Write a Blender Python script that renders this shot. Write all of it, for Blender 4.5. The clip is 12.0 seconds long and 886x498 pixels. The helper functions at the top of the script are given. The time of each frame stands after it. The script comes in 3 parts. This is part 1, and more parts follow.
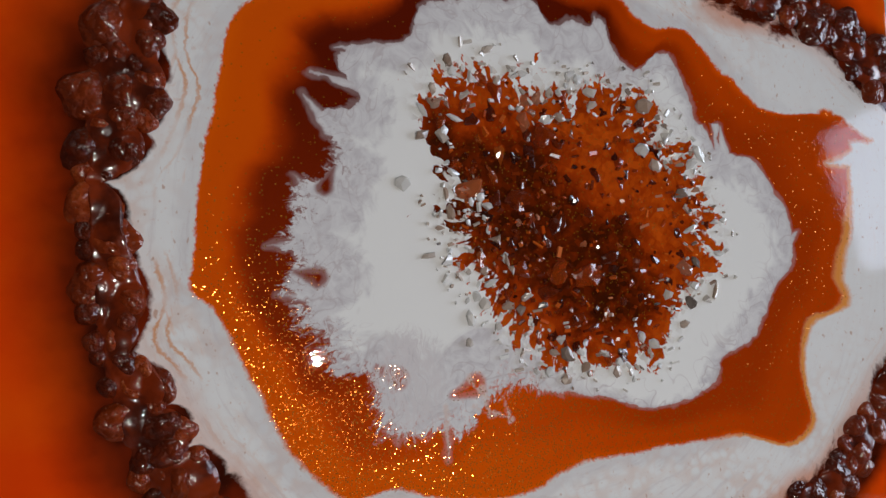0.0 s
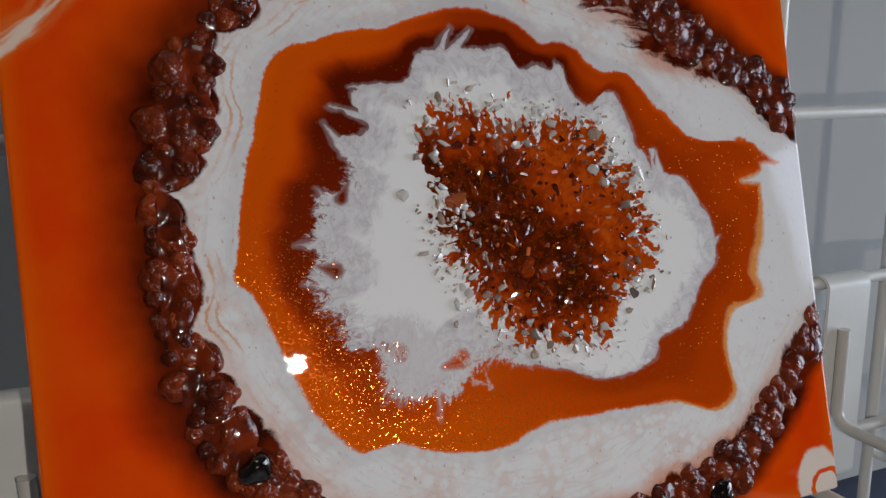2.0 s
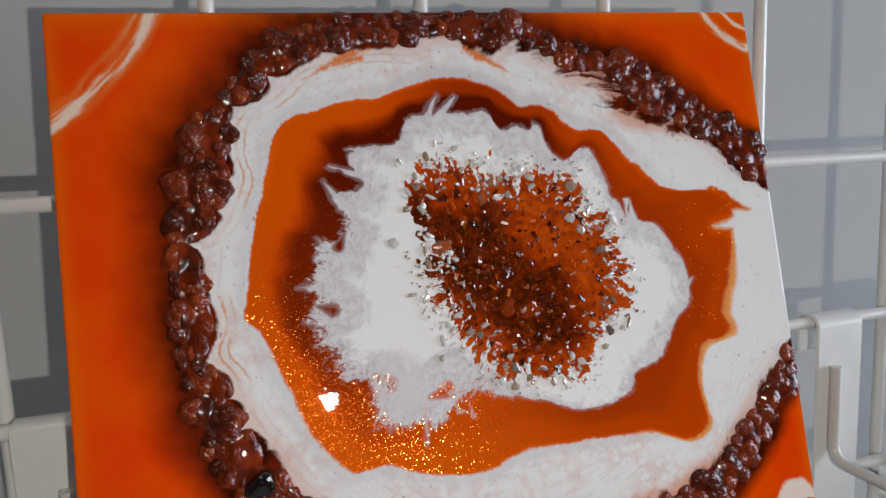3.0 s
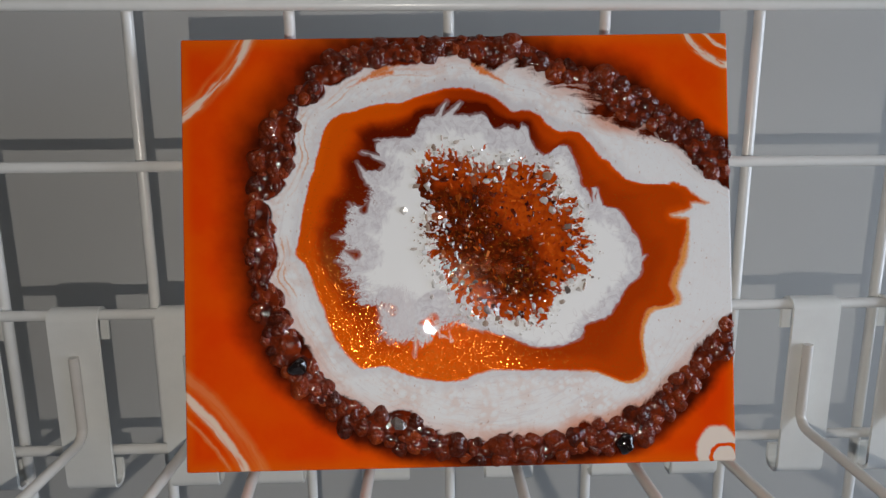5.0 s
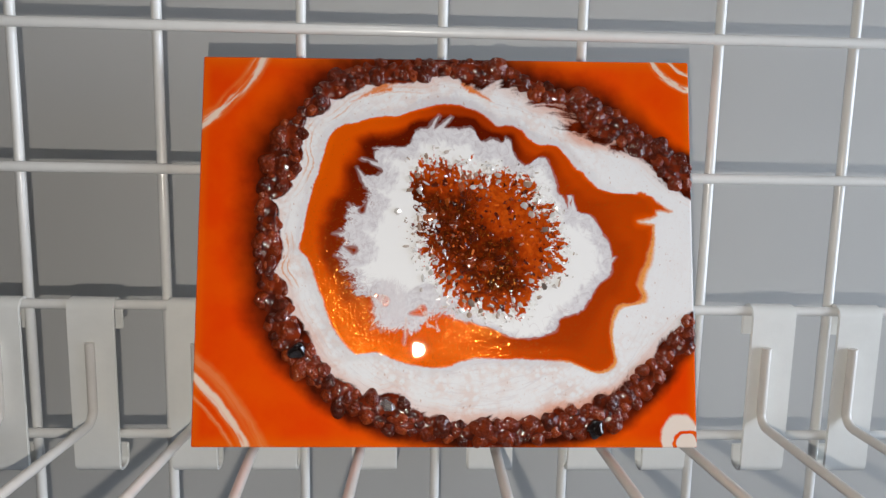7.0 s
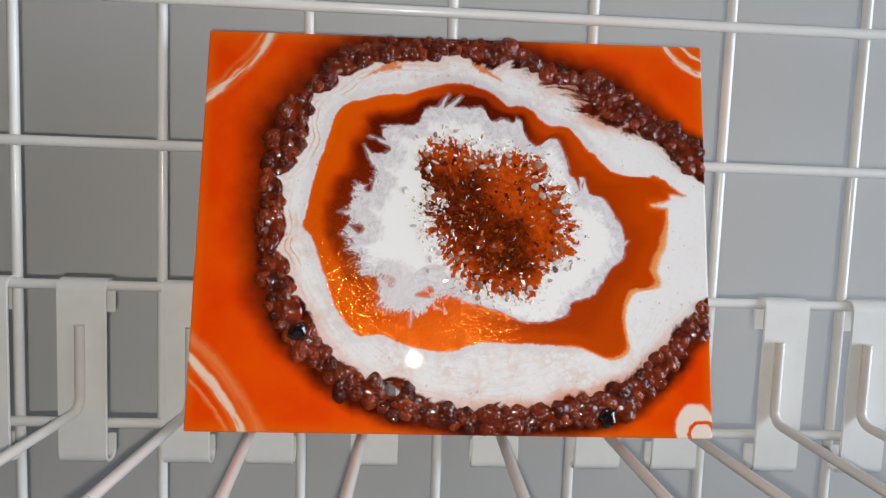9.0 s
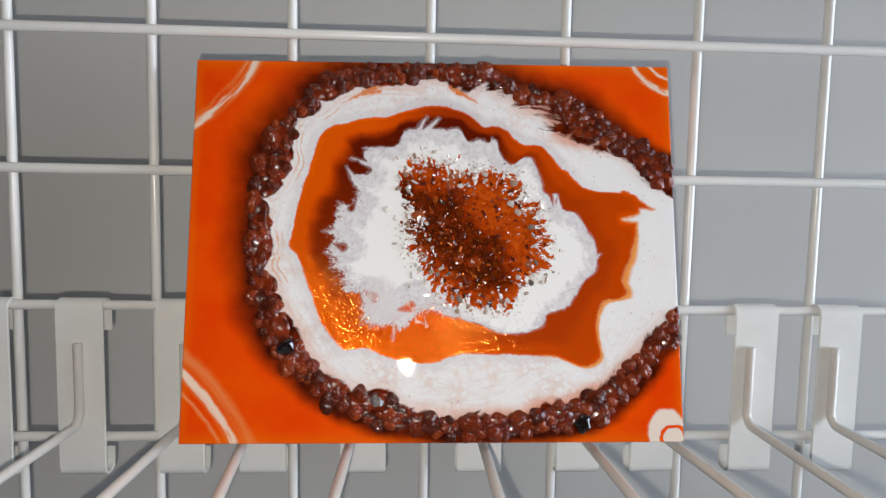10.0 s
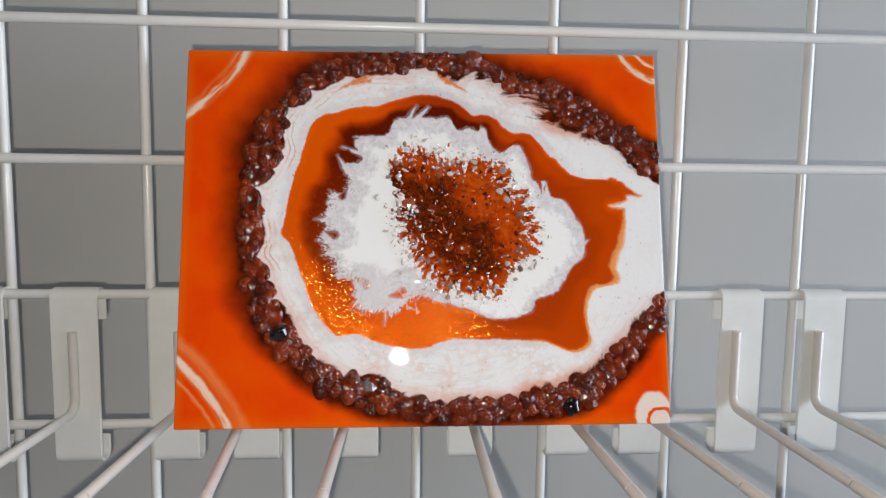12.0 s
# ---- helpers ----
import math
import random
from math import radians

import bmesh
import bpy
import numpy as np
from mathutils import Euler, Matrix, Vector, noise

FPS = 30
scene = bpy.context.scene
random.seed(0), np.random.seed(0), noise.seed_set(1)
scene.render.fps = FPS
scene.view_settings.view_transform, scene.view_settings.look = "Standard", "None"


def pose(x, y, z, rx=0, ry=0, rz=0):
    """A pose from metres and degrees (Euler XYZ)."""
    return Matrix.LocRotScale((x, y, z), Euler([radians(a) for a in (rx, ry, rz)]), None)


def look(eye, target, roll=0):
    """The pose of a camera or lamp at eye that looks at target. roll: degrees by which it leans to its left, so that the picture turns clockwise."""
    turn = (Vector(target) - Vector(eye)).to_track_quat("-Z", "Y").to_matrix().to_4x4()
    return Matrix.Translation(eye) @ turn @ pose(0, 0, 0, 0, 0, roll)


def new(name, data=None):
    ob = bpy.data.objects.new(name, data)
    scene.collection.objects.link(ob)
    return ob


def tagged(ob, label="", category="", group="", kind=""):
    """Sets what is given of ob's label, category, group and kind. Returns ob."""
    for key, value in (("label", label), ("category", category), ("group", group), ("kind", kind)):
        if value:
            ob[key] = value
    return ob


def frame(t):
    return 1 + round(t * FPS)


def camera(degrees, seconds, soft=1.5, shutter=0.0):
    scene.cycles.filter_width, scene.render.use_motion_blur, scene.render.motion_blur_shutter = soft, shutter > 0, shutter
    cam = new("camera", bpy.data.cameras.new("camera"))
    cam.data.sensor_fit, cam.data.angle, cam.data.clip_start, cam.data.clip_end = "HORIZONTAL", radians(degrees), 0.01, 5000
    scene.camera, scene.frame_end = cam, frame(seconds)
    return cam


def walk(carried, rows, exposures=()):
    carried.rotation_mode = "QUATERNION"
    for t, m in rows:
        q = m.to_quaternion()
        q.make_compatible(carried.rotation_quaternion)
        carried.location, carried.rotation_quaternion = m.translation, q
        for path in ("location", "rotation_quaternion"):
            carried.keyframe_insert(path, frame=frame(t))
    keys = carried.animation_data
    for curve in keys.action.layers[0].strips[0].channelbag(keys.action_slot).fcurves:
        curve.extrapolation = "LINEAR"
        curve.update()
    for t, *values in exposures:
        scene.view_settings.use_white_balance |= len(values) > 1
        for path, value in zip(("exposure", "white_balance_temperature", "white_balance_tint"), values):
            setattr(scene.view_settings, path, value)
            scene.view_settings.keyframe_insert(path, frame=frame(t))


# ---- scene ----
cam = camera(63.77, 12.0, soft=1.45)
ROWS = [
    (0.0, -0.0655, -0.1945, 1.4290, 76.71, 1.80, -17.97),
    (0.5, -0.0767, -0.2095, 1.4299, 76.08, 1.49, -19.43),
    (1.0, -0.0865, -0.2242, 1.4312, 77.29, 1.14, -19.95),
    (1.5, -0.0882, -0.2264, 1.4317, 77.92, 0.64, -19.94),
    (2.0, -0.0869, -0.2315, 1.4326, 78.29, 1.40, -20.97),
    (2.5, -0.0843, -0.2408, 1.4388, 79.31, 2.45, -21.60),
    (3.0, -0.0755, -0.2630, 1.4382, 81.56, 2.38, -17.01),
    (3.2, -0.0585, -0.2809, 1.4504, 77.88, 2.07, -10.27),
    (4.8, -0.0188, -0.3533, 1.4625, 77.44, -0.11, -2.42),
    (5.0, -0.0166, -0.3580, 1.4612, 77.24, 0.28, -2.17),
    (5.5, -0.0179, -0.3706, 1.4561, 78.36, -0.33, -3.16),
    (6.0, -0.0127, -0.3890, 1.4573, 79.10, -0.37, -3.17),
    (6.5, -0.0146, -0.3946, 1.4477, 80.19, -0.45, -2.98),
    (6.7, -0.0143, -0.3980, 1.4463, 80.69, -1.05, -2.15),
    (8.3, -0.0180, -0.3980, 1.4096, 83.60, -2.00, -3.34),
    (8.5, -0.0180, -0.3919, 1.4142, 83.01, -1.41, -2.16),
    (9.0, -0.0236, -0.3900, 1.4113, 84.44, -2.15, -3.10),
    (9.5, -0.0168, -0.4005, 1.4174, 84.67, -4.31, -3.73),
    (10.0, -0.0145, -0.4063, 1.4214, 84.46, -1.09, -3.21),
    (10.5, -0.0130, -0.4088, 1.4196, 84.04, -0.91, -3.85),
    (11.0, -0.0117, -0.4100, 1.4190, 83.84, -0.70, -4.17),
    (11.5, -0.0128, -0.4104, 1.4221, 83.94, -0.93, -4.35),
    (12.0, -0.0131, -0.4122, 1.4185, 83.95, -0.77, -3.77),
]
walk(cam, [(t, pose(x, y, z, rx, ry, rz)) for t, x, y, z, rx, ry, rz in ROWS],
     [(0.0, -0.4, 6500, 10), (0.5, -0.65, 6500, 10), (1.5, -0.56, 6500, 10), (2.5, -0.3, 6500, 10), (3.0, -0.05, 6530, 10),
      (5.0, -0.2, 6530, 10), (5.5, 0.0, 6530, 10), (6.5, 0.24, 6560, 10), (8.5, 0.31, 6600, 10), (12.0, 0.29, 6600, 10)])

# ---------------------------------------------------------------- light
world = bpy.data.worlds.new("world")
scene.world = world
world.use_nodes = True
world.node_tree.nodes["Background"].inputs[0].default_value = (0.55, 0.65, 0.8, 1)
world.node_tree.nodes["Background"].inputs[1].default_value = 0.3


def lamp(name, kind, m, energy, color, **sizes):
    data = bpy.data.lights.new(name, kind)
    data.energy, data.color = energy, color
    if kind == "AREA":
        data.shape, data.size, data.size_y = "RECTANGLE", sizes["w"], sizes["h"]
    else:
        data.shadow_soft_size = sizes["radius"]
    ob = new(name, data)
    ob.matrix_world = m
    return ob


# the small torch that throws the sharp shadows, the window, an added overhead fill
lamp("torch", "POINT", pose(-0.023, -0.415, 1.402), 2.6, (1.0, 0.93, 0.84), radius=0.003)
lamp("window_light_near", "AREA", look((1.29, -0.43, 1.42), (0, -0.43, 1.42)), 15.0, (0.77, 0.865, 1.0), w=0.66, h=0.84)
lamp("window_light_far", "AREA", look((1.29, -0.99, 1.67), (0, -0.99, 1.67)), 2.6, (0.66, 0.76, 1.0), w=0.46, h=0.34)
# soft fill from above, added to lift the left; no lamp known there
lamp("ceiling_light", "AREA", look((-0.25, -0.45, 2.55), (-0.2, -0.3, 0)), 1.6, (1.0, 0.95, 0.88), w=0.4, h=0.12)

# ---------------------------------------------------------------- shader helpers


class Sock:
    """A node output with arithmetic."""

    def __init__(self, g, s):
        self.g, self.s = g, s

    def __add__(self, o): return self.g.math("ADD", self, o)
    def __radd__(self, o): return self.g.math("ADD", o, self)
    def __sub__(self, o): return self.g.math("SUBTRACT", self, o)
    def __rsub__(self, o): return self.g.math("SUBTRACT", o, self)
    def __mul__(self, o): return self.g.math("MULTIPLY", self, o)
    def __rmul__(self, o): return self.g.math("MULTIPLY", o, self)
    def __truediv__(self, o): return self.g.math("DIVIDE", self, o)


class Graph:
    def __init__(self, name):
        self.mat = bpy.data.materials.new(name)
        self.mat.use_nodes = True
        self.nt = self.mat.node_tree
        self.bsdf = self.nt.nodes["Principled BSDF"]

    def node(self, kind, **props):
        n = self.nt.nodes.new(kind)
        for k, v in props.items():
            setattr(n, k, v)
        return n

    def put(self, v, socket):
        if isinstance(v, Sock):
            self.nt.links.new(v.s, socket)
        elif isinstance(v, tuple) and len(v) == 3 and socket.type == "RGBA":
            socket.default_value = (*v, 1)
        else:
            socket.default_value = v

    def math(self, op, a, b=0.0, c=0.0, clamp=False):
        n = self.node("ShaderNodeMath", operation=op, use_clamp=clamp)
        for i, v in enumerate((a, b, c)):
            self.put(v, n.inputs[i])
        return Sock(self, n.outputs[0])

    def clamp(self, a): return self.math("ADD", a, 0.0, clamp=True)
    def high(self, a, b): return self.math("MAXIMUM", a, b)
    def low(self, a, b): return self.math("MINIMUM", a, b)

    def step(self, v, lo, hi):
        """Smooth step from 0 at lo to 1 at hi."""
        n = self.node("ShaderNodeMapRange", interpolation_type="SMOOTHSTEP")
        for i, x in enumerate((v, lo, hi)):
            self.put(x, n.inputs[i])
        return Sock(self, n.outputs[0])

    def mix(self, f, a, b):
        n = self.node("ShaderNodeMix", data_type="RGBA")
        self.put(f, n.inputs[0]), self.put(a, n.inputs[6]), self.put(b, n.inputs[7])
        return Sock(self, n.outputs[2])

    def coord(self, which="Object"):
        return Sock(self, self.node("ShaderNodeTexCoord").outputs[which])

    def split(self, v):
        n = self.node("ShaderNodeSeparateXYZ")
        self.put(v, n.inputs[0])
        return [Sock(self, o) for o in n.outputs]

    def join(self, x, y, z=0.0):
        n = self.node("ShaderNodeCombineXYZ")
        for i, v in enumerate((x, y, z)):
            self.put(v, n.inputs[i])
        return Sock(self, n.outputs[0])

    def noise(self, v, scale, detail=3.0, rough=0.55, distortion=0.0, color=False):
        n = self.node("ShaderNodeTexNoise")
        self.put(v, n.inputs["Vector"])
        n.inputs["Scale"].default_value, n.inputs["Detail"].default_value = scale, detail
        n.inputs["Roughness"].default_value, n.inputs["Distortion"].default_value = rough, distortion
        return Sock(self, n.outputs["Color" if color else "Fac"])

    def cells(self, v, scale, out="Distance", feature="F1"):
        n = self.node("ShaderNodeTexVoronoi", feature=feature)
        self.put(v, n.inputs["Vector"])
        n.inputs["Scale"].default_value = scale
        return Sock(self, n.outputs[out])

    def curve(self, v, values, top):
        """A closed curve over 0..1 whose values are given at even steps, in units of top."""
        n = self.node("ShaderNodeFloatCurve")
        c = n.mapping.curves[0]
        pts = [(i / len(values), x / top) for i, x in enumerate(values)] + [(1.0, values[0] / top)]
        c.points[0].location, c.points[1].location = pts[0], pts[-1]
        for q in pts[1:-1]:
            c.points.new(*q)
        for q in c.points:
            q.handle_type = "AUTO_CLAMPED"
        n.mapping.update()
        self.put(v, n.inputs["Value"])
        return Sock(self, n.outputs[0])

    def bump(self, h, strength=0.3, distance=0.001):
        n = self.node("ShaderNodeBump")
        n.inputs["Strength"].default_value, n.inputs["Distance"].default_value = strength, distance
        self.put(h, n.inputs["Height"])
        return Sock(self, n.outputs[0])

    def random(self):
        return Sock(self, self.node("ShaderNodeObjectInfo").outputs["Random"])

    def island(self):
        return Sock(self, self.node("ShaderNodeNewGeometry").outputs["Random Per Island"])

    def ramp(self, f, *stops):
        n = self.node("ShaderNodeValToRGB")
        el = n.color_ramp.elements
        while len(el) < len(stops):
            el.new(0.5)
        for e, (p, c) in zip(el, stops):
            e.position, e.color = p, (*c, 1)
        self.put(f, n.inputs[0])
        return Sock(self, n.outputs[0])

    def set(self, **kw):
        for k, v in kw.items():
            self.put(v, self.bsdf.inputs[k.replace("_", " ")])
        return self.mat


# ---------------------------------------------------------------- the picture's rings: radius in mm at even angles, from east, anticlockwise
CX, CZ = 0.011, 0.0061
HW, HH, THICK = 0.1284, 0.10095, 0.012
INNER_WHITE = [
    71.6, 68.7, 67.2, 64.0, 57.1, 56.1, 58.6, 52.7, 53.7, 54.7, 56.1, 57.5, 58.3, 56.6, 47.8, 47.8, 49.5,
    51.9, 56.2, 53.0, 53.4, 51.8, 51.1, 56.4, 58.0, 57.1, 57.8, 58.6, 60.0, 59.8, 61.8, 62.1, 58.9, 57.9,
    59.1, 61.8, 65.8, 64.9, 56.1, 57.6, 62.2, 59.7, 56.4, 56.4, 63.0, 64.1, 62.2, 66.6, 66.0, 62.7, 67.8,
    66.3, 66.5, 64.7, 64.3, 65.0, 60.0, 57.5, 60.8, 64.2, 64.5, 63.4, 62.1, 56.9, 57.4, 45.4, 44.1, 42.8,
    42.6, 42.5, 42.3, 42.8, 43.4, 44.1, 45.3, 46.4, 48.6, 51.2, 54.4, 57.7, 59.7, 61.4, 64.0, 65.1, 65.1,
    63.4, 65.9, 68.9, 70.1, 70.5, 70.7, 72.2, 75.7, 76.1, 76.0, 74.3,
]
AMBER = [
    97.1, 97.5, 99.6, 100.2, 89.9, 77.3, 72.2, 70.6, 69.7, 67.3, 67.3, 67.6, 67.5, 65.5, 62.3, 61.5, 61.7,
    63.6, 63.7, 62.9, 61.1, 63.3, 65.4, 67.4, 68.9, 70.4, 71.3, 71.9, 72.3, 72.6, 72.9, 73.3, 74.1, 76.8,
    79.7, 82.4, 84.8, 88.7, 89.9, 88.9, 87.2, 86.1, 85.0, 85.0, 84.7, 84.8, 85.0, 85.2, 85.9, 87.5, 83.9,
    82.5, 82.0, 81.7, 81.5, 82.0, 82.7, 83.7, 83.8, 83.8, 83.8, 79.5, 74.8, 74.0, 73.1, 72.1, 71.2, 70.3,
    69.4, 68.3, 67.1, 64.1, 62.8, 61.9, 62.7, 63.6, 64.7, 66.2, 67.7, 70.0, 72.4, 76.2, 79.9, 87.4, 97.8,
    99.7, 94.8, 89.4, 86.4, 85.8, 89.3, 96.9, 93.1, 93.3, 95.4, 95.8,
]
OUTER_WHITE = [
    146.5, 132.4, 118.3, 108.6, 103.9, 100.1, 92.4, 85.8, 80.3, 78.8, 81.0, 81.2, 78.9, 77.6, 80.5, 79.8,
    82.5, 79.1, 80.6, 85.1, 86.0, 84.9, 86.5, 89.8, 93.5, 95.6, 97.9, 98.0, 100.1, 103.5, 100.8, 94.6, 94.0,
    95.6, 98.8, 98.6, 95.8, 95.3, 99.5, 96.3, 96.1, 96.7, 95.4, 95.8, 97.4, 97.5, 96.2, 94.0, 92.5, 87.0,
    89.8, 92.1, 91.5, 92.4, 93.3, 93.1, 93.8, 95.4, 97.9, 97.4, 99.7, 104.5, 104.7, 109.4, 109.9, 110.7,
    112.2, 115.1, 118.9, 131.6, 142.4, 149.5,
]
PEBBLES = [
    152.0, 150.4, 145.7, 120.6, 111.7, 107.3, 103.5, 99.4, 95.0, 93.0, 94.6, 96.2, 97.2, 98.3, 99.4, 102.8,
    108.7, 112.5, 114.3, 113.6, 116.1, 116.4, 112.6, 110.6, 111.2, 111.6, 112.8, 115.3, 115.2, 113.5, 112.4,
    111.7, 111.2, 108.9, 106.3, 105.9, 106.8, 108.0, 109.7, 113.5, 119.0, 124.3, 124.9, 125.5, 126.1, 139.1,
    153.9, 153.0,
]
CRYSTALS = [
    45.6, 43.8, 42.4, 40.7, 38.9, 39.5, 40.2, 38.4, 35.9, 33.5, 32.6, 31.9, 33.1, 35.0, 39.3, 40.0, 41.0,
    41.6, 40.4, 30.1, 24.6, 23.2, 24.0, 22.6, 21.2, 20.4, 20.4, 20.3, 20.3, 21.1, 21.9, 22.8, 24.2, 25.8,
    27.7, 31.1, 32.5, 33.9, 35.9, 38.5, 42.2, 43.2, 41.4, 41.1, 43.2, 47.0, 47.7, 47.2,
]

# strokes of white and of amber along the inner edge: from x, z to x, z and half width, in mm
TONGUES = [
    (30.6, 51.1, 30.7, 58.7, 1.9),
    (28.3, 52.9, 22.8, 57.6, 1.4),
    (-9.8, 60.5, -4.8, 70.2, 1.7),
    (-5.0, 62.0, 2.0, 69.6, 1.8),
    (-17.9, 52.4, -38.3, 52.8, 1.1),
    (-31.6, 42.4, -44.8, 47.1, 1.4),
    (-41.6, 33.6, -46.8, 42.1, 1.7),
    (66.3, 18.4, 65.6, 27.7, 2.2),
    (-21.0, -35.7, -21.4, -48.8, 1.1),
    (-35.5, 31.2, -39.8, 24.9, 1.9),
    (-48.0, 19.0, -51.3, 23.6, 1.4),
    (-51.4, 7.4, -59.1, 7.7, 1.7),
    (-52.0, -5.1, -57.7, -3.7, 1.4),
    (83.2, -8.2, 87.9, -3.6, 1.7),
    (-31.9, -35.6, -33.6, -42.9, 1.4),
    (-39.8, 18.1, -47.9, 12.4, 1.4),
]
BAYS = [
    (-42.1, 43.0, -35.1, 39.2, 3.2),
    (60.9, 32.6, 63.0, 22.0, 2.3),
    (38.6, 53.0, 43.0, 44.6, 2.4),
    (-48.0, -0.8, -52.6, 1.0, 2.0),
    (-44.2, 20.2, -41.6, 24.8, 1.7),
    (-12.6, -31.7, -18.7, -33.4, 2.3),
    (-31.9, -26.9, -36.5, -24.0, 2.3),
]


CURLS = [
    (-14.0, -29.5, -11.0, -34.0, 1.0),
    (-11.0, -33.0, -9.2, -39.8, 1.3),
    (-13.5, -36.8, -8.6, -40.0, 0.8),
    (-9.2, -39.5, -3.9, -41.0, 1.0),
    (-4.2, -42.0, -5.9, -35.6, 0.8),
    (-20.6, -36.0, -21.4, -49.5, 0.9),
]
# the torn east end of the amber
EAST_AMBER = [(102.0, 26.0, 117.5, 20.4, 4.6)]
EAST_TOOTH = (119.0, 16.4, 100.5, 15.0, 4.4)
# ochre streaks in the outer band
OCHRE = [
    (-32.9, 86.3, -51.2, 77.2, 2.0),
    (-30.0, 84.6, -46.0, 80.4, 1.3),
    (-27.0, 88.6, -33.5, 85.6, 1.6),
    (8.8, 87.4, 25.5, 77.2, 2.0),
    (12.0, 84.0, 22.0, 79.6, 1.2),
]


def cusp(turn):
    """Height of the white points that run up between the pebbles, in metres."""
    u = (turn * 46 + 0.35 * math.sin(14 * math.pi * turn)) % 1.0
    return 0.0048 * abs(2 * u - 1) ** 4 * (0.55 + 0.45 * math.sin(22 * math.pi * turn + 1))


def ring(values, turn):
    """Radius in metres at an angle given in turns."""
    a = (turn % 1.0) * len(values)
    i = int(a) % len(values)
    f = a - int(a)
    return 0.001 * (values[i] * (1 - f) + values[(i + 1) % len(values)] * f)


def poured_paint():
    g = Graph("poured_resin_paint")
    p = g.coord()
    x0, _, z0 = g.split(p)
    flat = g.join(x0, 0.0, z0)
    # swirl the pattern a little, coarse and fine
    w1 = g.split(g.noise(flat, 95, 3, 0.6, color=True))
    w2 = g.split(g.noise(flat, 420, 2, 0.6, color=True))
    x = x0 - CX + (w1[0] - 0.5) * 0.0016 + (w2[0] - 0.5) * 0.0008
    z = z0 - CZ + (w1[1] - 0.5) * 0.0016 + (w2[1] - 0.5) * 0.0008
    r = g.math("SQRT", x * x + z * z)
    turn = g.math("FRACT", g.math("ARCTAN2", z, x) / (2 * math.pi) + 1.0)
    r_c = g.curve(turn, INNER_WHITE, 200.0) * 0.2
    r_b = g.curve(turn, AMBER, 200.0) * 0.2
    r_a = g.curve(turn, OUTER_WHITE, 200.0) * 0.2
    r_s = g.curve(turn, PEBBLES, 200.0) * 0.2
    r_d = g.curve(turn, CRYSTALS, 200.0) * 0.2
    # how ragged each edge is, by angle (24 steps from east, anticlockwise), in 0.1 mm
    rag_c = g.curve(turn, [4, 4, 4, 4, 4, 5, 6, 6, 7, 8, 24, 44, 52, 56, 50, 62, 60, 40, 16, 8, 6, 5, 5, 5], 100.0) * 0.01
    soft_b = g.curve(turn, [28, 14, 9, 6, 8, 12, 10, 7, 7, 6, 6, 6, 8, 12, 14, 12, 10, 10, 14, 10, 12, 30, 34, 60], 100.0) * 0.01
    dusk = g.curve(turn, [66, 70, 64, 60, 74, 88, 96, 74, 40, 26, 26, 28, 30, 26, 22, 18, 18, 26, 40, 52, 62, 66, 70, 68], 100.0)
    wf = g.split(g.noise(flat, 170, 1.5, 0.6, 0.5, color=True))
    sway = 0.0016 + rag_c * 1.0
    x2, z2 = x + (wf[0] - 0.5) * sway, z + (wf[1] - 0.5) * sway
    r2 = g.math("SQRT", x2 * x2 + z2 * z2)
    turn2 = g.math("FRACT", g.math("ARCTAN2", z2, x2) / (2 * math.pi) + 1.0)
    r_c2 = g.curve(turn2, INNER_WHITE, 200.0) * 0.2
    # fibres that run outward and with the flow
    fibre = g.noise(g.join(turn * 150.0, r * 150.0, w1[2] * 2.0), 1.0, 4, 0.7, 1.2)
    strand = g.noise(flat, 520, 4, 0.7, 1.6)
    cloud = g.noise(flat, 38, 4, 0.55)
    grain = g.noise(flat, 1500, 2, 0.6)

    deep = g.curve(turn, [12, 12, 16, 24, 40, 56, 68, 78, 82, 84, 80, 72, 66, 60, 48, 30, 16, 12, 12, 14, 16, 14, 12, 12], 100.0)
    lacy = g.high(rag_c - 0.0012, 0.0)
    xs, zs = x0 + (w2[0] - 0.5) * 0.0010 + (wf[0] - 0.5) * 0.0018, z0 + (w2[1] - 0.5) * 0.0010 + (wf[1] - 0.5) * 0.0018

    def stroke(x1, z1, x2, z2, wide):
        """Signed depth inside a stroke that thins towards its end."""
        ax, az = (x2 - x1) * 0.001, (z2 - z1) * 0.001
        px, pz = xs - x1 * 0.001, zs - z1 * 0.001
        h = g.clamp((px * ax + pz * az) / (ax * ax + az * az))
        ex, ez = px - h * ax, pz - h * az
        return (1.0 - h * 0.94) * (wide * 0.001) - g.math("SQRT", ex * ex + ez * ez)

    # amber resin: bright towards its rim, dark towards the white; its east end is torn
    d_b = r_b - r
    for one in EAST_AMBER:
        d_b = g.high(d_b, stroke(*one))
    d_b = g.low(d_b, 0.0 - stroke(*EAST_TOOTH))
    t_ring = g.clamp(d_b / (r_b - r_c + 0.0005))
    dark = g.clamp(g.step(t_ring + (cloud - 0.5) * 0.4, 0.30, 0.72) * deep + dusk * 0.62 * g.step(t_ring + (cloud - 0.5) * 0.3, -0.12, 0.16))
    amber = g.ramp(dark, (0.0, (0.85, 0.126, 0.0005)), (0.3, (0.66, 0.070, 0.0005)), (0.6, (0.37, 0.033, 0.0008)), (1.0, (0.115, 0.008, 0.0006)))

